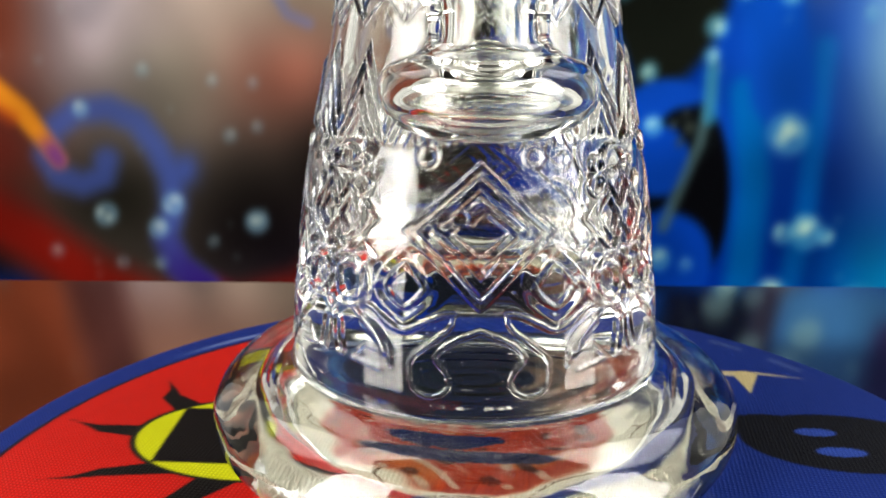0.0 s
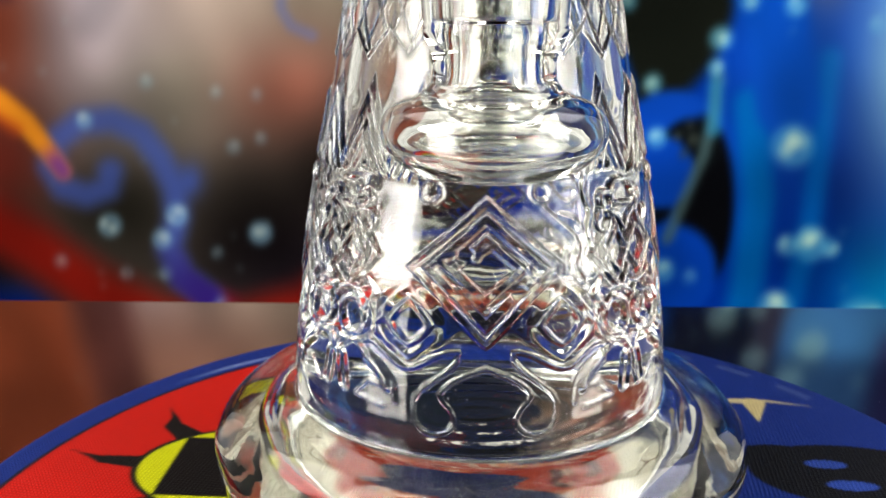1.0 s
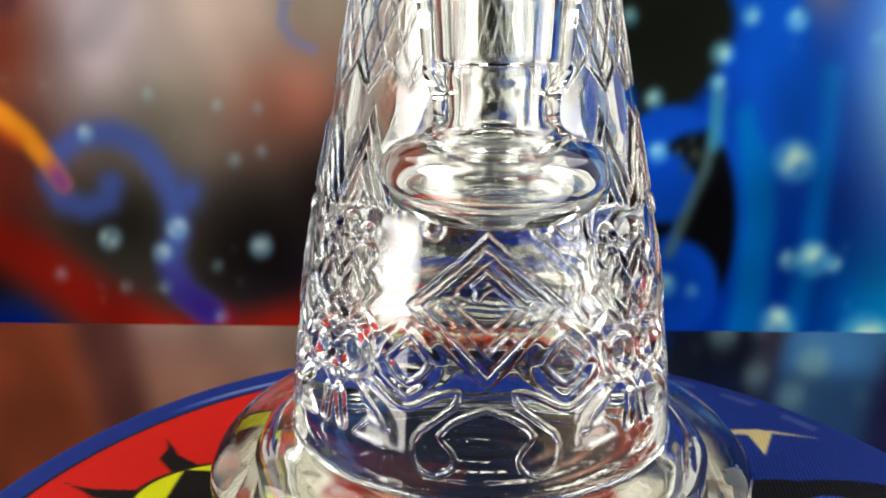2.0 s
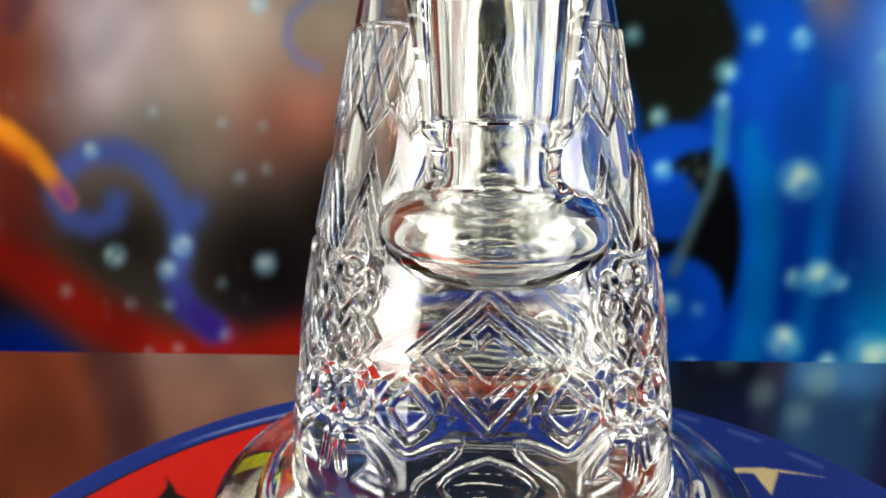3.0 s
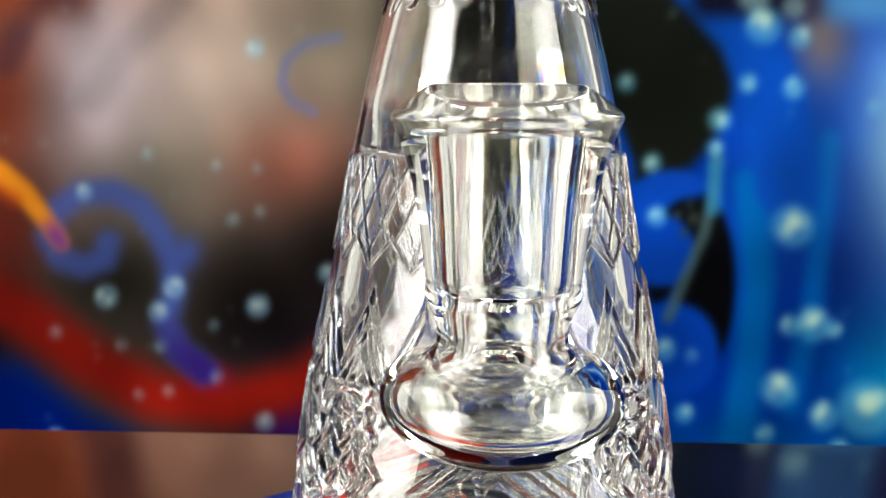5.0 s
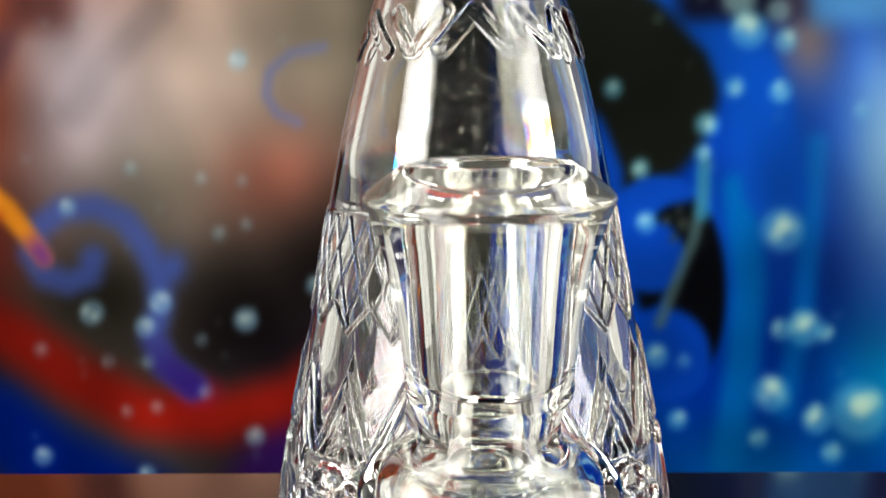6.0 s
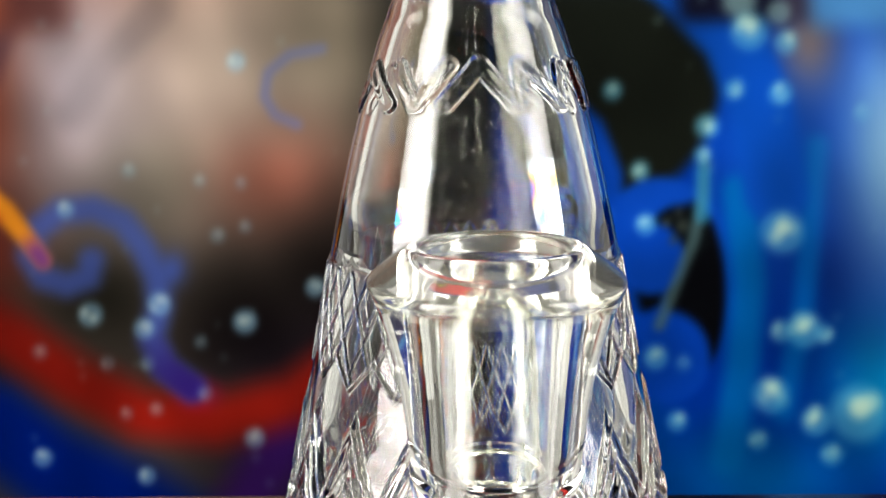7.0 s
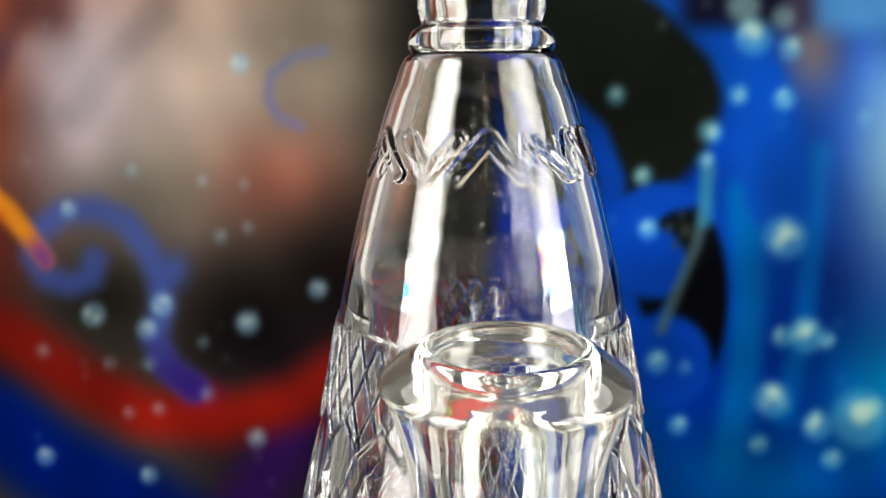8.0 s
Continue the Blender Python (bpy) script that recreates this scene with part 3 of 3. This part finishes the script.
    h = h * (1 + 0.6 * ramp(m, 0.9, 1.3)) + 0.006 * wav * ramp(z, 3.3, 3.9) * ramp(z, 6.9, 6.2) * (0.08 + 0.92 * ramp(m, 1.25, 1.6))
    h = h * (1 - 0.45 * ramp(z, 4.15, 3.7) * ramp(m, 1.25, 1.0) * ramp(z, 3.2, 3.5))
    back = np.cos(az - FRONT) + 0 * z
    return h * (1 - 0.72 * ramp(back, 0.1, -0.3) * np.maximum(ramp(z, 6.4, 5.6), 0.75 * ramp(z, 9.2, 8.8)))


zs = np.array(curve(BODY, 0.0125))
inner = [(r - 0.33 + 0.12 * float(ramp(z, 7.6, 8.6)), z) for r, z in curve(BODY, 0.05) if 3.86 < z < 10.97]
floor_in = curve([(inner[0][0], inner[0][1] - 0.06), (2.12, 3.64), (1.94, 3.47), (1.50, 3.37), (0.8, 3.33), (0.0, 3.31)], 0.08)
SEG = 1200
# divided finely where the ornament faces the room, coarsely at the back
around = FRONT + np.radians(np.r_[np.linspace(-80, 80, 901)[:-1], np.linspace(80, 280, 301)[:-1]])
v, f = turned(zs, SEG, 0, 0, relief, around)
n = len(zs)
v2, f2 = turned(inner[::-1] + floor_in, SEG, az=around)
# the rim that joins the outer and the inner wall; the foot closes the body below
first2, rim = len(v), (n - 1) * SEG
faces = f + [[k + first2 for k in q] for q in f2]
faces += [[rim + j, rim + (j + 1) % SEG, first2 + (j + 1) % SEG, first2 + j] for j in range(SEG)]
body = part("body", mesh_from("body", np.vstack([v, v2]), faces, BODY_GLASS), pipe, "clear tapering glass body with raised diamonds and lattice")
# the raised ornament is a little duller than the smooth wall
body.data.materials.append(RAISED)
raised = relief(around[None, :], np.array(zs)[:, 1][:, None]) > 0.012
slots = np.zeros(len(faces), np.int32)
slots[:(n - 1) * SEG] = raised[:-1].ravel()
body.data.polygons.foreach_set("material_index", slots)


def wobble(az, z):
    return 0.012 * np.sin(5 * az + 3 * z) * np.sin(11 * az - 7 * z) * (z < 1.4)


outer_foot = curve([(3.06, 0.27), (3.27, 0.25), (3.60, 0.32), (3.90, 0.56), (4.05, 0.92), (4.0, 1.22), (3.74, 1.50), (3.33, 1.68), (2.86, 1.76)], 0.05)
under_foot = curve([(0.0, 1.44), (1.2, 1.44), (2.35, 1.40), (2.98, 1.26), (3.24, 0.98), (3.14, 0.52), (3.06, 0.27)], 0.06)
under_foot = [(r, z + 0.007 * math.sin(r * 17.0)) if z > 1.15 else (r, z) for r, z in under_foot]
foot = under_foot[:-1] + outer_foot + [(2.80, 1.775), (2.79, 1.80)]
v, f = turned(foot, 480, 0, 0, wobble)
part("foot", mesh_from("foot", v, f, WAVY), pipe, "thick rounded hollow glass foot")

neck = [(0.9 * r, 11.02 + 1.03 * (z - 11.63)) for r, z in curve([(0.80, 11.63), (0.93, 11.65), (0.965, 11.74), (0.92, 11.88), (0.80, 11.95), (0.79, 12.0), (0.83, 12.10), (0.83, 12.26), (0.79, 12.38), (0.77, 12.9), (0.77, 13.8), (0.84, 14.6), (0.90, 15.0), (0.82, 15.06), (0.70, 14.9), (0.52, 13.8), (0.50, 12.4), (0.58, 11.63)], 0.04)]
v, f = turned(neck + [neck[0]], 160)
part("neck", mesh_from("neck", v, f, GLASS), pipe, "ringed glass neck")

# upright joint: a cup with a flange, on a hollow bulb
XJ, YJ = 0.748, -3.788
bulb_out = curve([(0.0, 5.49), (0.47, 5.49), (0.81, 5.57), (1.04, 5.76), (1.105, 5.97), (1.05, 6.14), (0.90, 6.25), (0.72, 6.32), (0.615, 6.41), (0.59, 6.54), (0.60, 6.66), (0.635, 6.76)], 0.03)
cup_out = [(0.635, 6.76), (0.66, 6.80), (0.69, 6.86), (0.695, 6.91), (0.68, 6.95), (0.685, 7.0)] + curve([(0.685, 7.0), (0.715, 7.3), (0.755, 7.6), (0.80, 7.85), (0.85, 8.04), (0.90, 8.20), (0.935, 8.30)], 0.05)[1:]
flange = curve([(0.935, 8.30), (0.96, 8.36), (0.98, 8.40), (0.988, 8.43), (0.98, 8.46), (0.955, 8.49), (0.90, 8.535), (0.82, 8.595), (0.74, 8.65)], 0.02)
lip = curve([(0.74, 8.65), (0.70, 8.675), (0.67, 8.695), (0.645, 8.705), (0.61, 8.708), (0.59, 8.70), (0.575, 8.69), (0.57, 8.67)], 0.02) + [(0.57, 8.60), (0.57, 8.52), (0.565, 8.46)] + curve([(0.565, 8.46), (0.555, 8.43), (0.52, 8.41), (0.48, 8.39), (0.465, 8.36)], 0.02)[1:] + [(0.46, 8.22), (0.45, 8.10)]
cup_in = [(0.45, 8.10), (0.445, 7.98), (0.42, 7.04), (0.415, 6.98), (0.40, 6.95), (0.36, 6.94), (0.345, 6.92), (0.335, 6.86), (0.33, 6.76)]
bulb_in = [(0.33, 6.76)] + curve([(0.325, 6.62), (0.33, 6.46), (0.355, 6.35), (0.42, 6.26), (0.50, 6.18)], 0.03)
bulb_in += [(0.845 * math.sin(a), 5.92 + 0.27 * math.cos(a)) for a in np.linspace(0.70, math.pi, 30)]
v, f = turned(bulb_out, 200, XJ, YJ)
v2, f2 = turned(bulb_in, 200, XJ, YJ)
joint = part("joint", mesh_from("joint", np.vstack([v, v2]), f + [[k + len(v) for k in q] for q in f2], BLOWN), pipe, "squat hollow glass bulb carrying a flared cup")
v, f = turned(cup_out, 200, XJ, YJ)
v2, f2 = turned(cup_in, 200, XJ, YJ)
part("cup", mesh_from("cup", np.vstack([v, v2]), f + [[k + len(v) for k in q] for q in f2], BLOWN), joint)
v, f = turned(flange, 200, XJ, YJ)
part("flange", mesh_from("flange", v, f, GROUND), joint, "slightly cloudy glass flange")
v, f = turned(lip, 200, XJ, YJ)
part("lip", mesh_from("lip", v, f, BLOWN), joint)

# short stem from the bulb into the body
k = 48
an = np.arange(k) * 2 * np.pi / k
rows = []
out_x, out_y = math.sin(FRONT), -math.cos(FRONT)
for r, d in ((0.36, 2.98), (0.34, 2.75), (0.33, 2.45), (0.40, 2.20), (0.44, 2.14), (0.30, 2.16), (0.22, 2.45), (0.22, 2.75), (0.26, 2.96)):
    rows.append(np.stack([d * out_x - r * np.cos(an) * out_y, d * out_y + r * np.cos(an) * out_x, 5.90 + r * 0.45 * np.sin(an)], -1))
rows.append(rows[0])
part("stem", mesh_from("stem", np.vstack(rows) * U, ring_faces(len(rows), k), GLASS), pipe, "short glass stem between bulb and body")

# specks of dust on the front of the glass, too small to pick apart
rng = np.random.default_rng(11)
dv, df = [], []
for k in range(170):
    ds, dz = FRONT + rng.normal(0, 0.42), rng.uniform(2.1, 9.4) if k % 3 else rng.uniform(2.1, 5.0)
    dr = float(np.interp(dz, [p[1] for p in BODY], [p[0] for p in BODY])) + float(relief(np.array([ds]), np.array([dz]))[0]) + 0.003
    size = rng.uniform(0.004, 0.009)
    mid = np.array((dr * math.sin(ds), -dr * math.cos(ds), dz))
    side, up = np.array((math.cos(ds), math.sin(ds), 0.0)), np.array((0.0, 0.0, 1.0))
    out = np.array((math.sin(ds), -math.cos(ds), 0.0))
    n = len(dv)
    dv += [mid + size * v for v in (side, up, -side * rng.uniform(0.6, 1.4), -up * rng.uniform(0.6, 1.4), out * 0.7, -out * 0.7)]
    df += [(n + i, n + (i + 1) % 4, n + 4) for i in range(4)] + [(n + (i + 1) % 4, n + i, n + 5) for i in range(4)]
specks = part("dust_specks", mesh_from("dust_specks", np.array(dv) * U, df, DUST, False), pipe, "pale dust specks on the glass")
tagged(specks, kind="stuff")
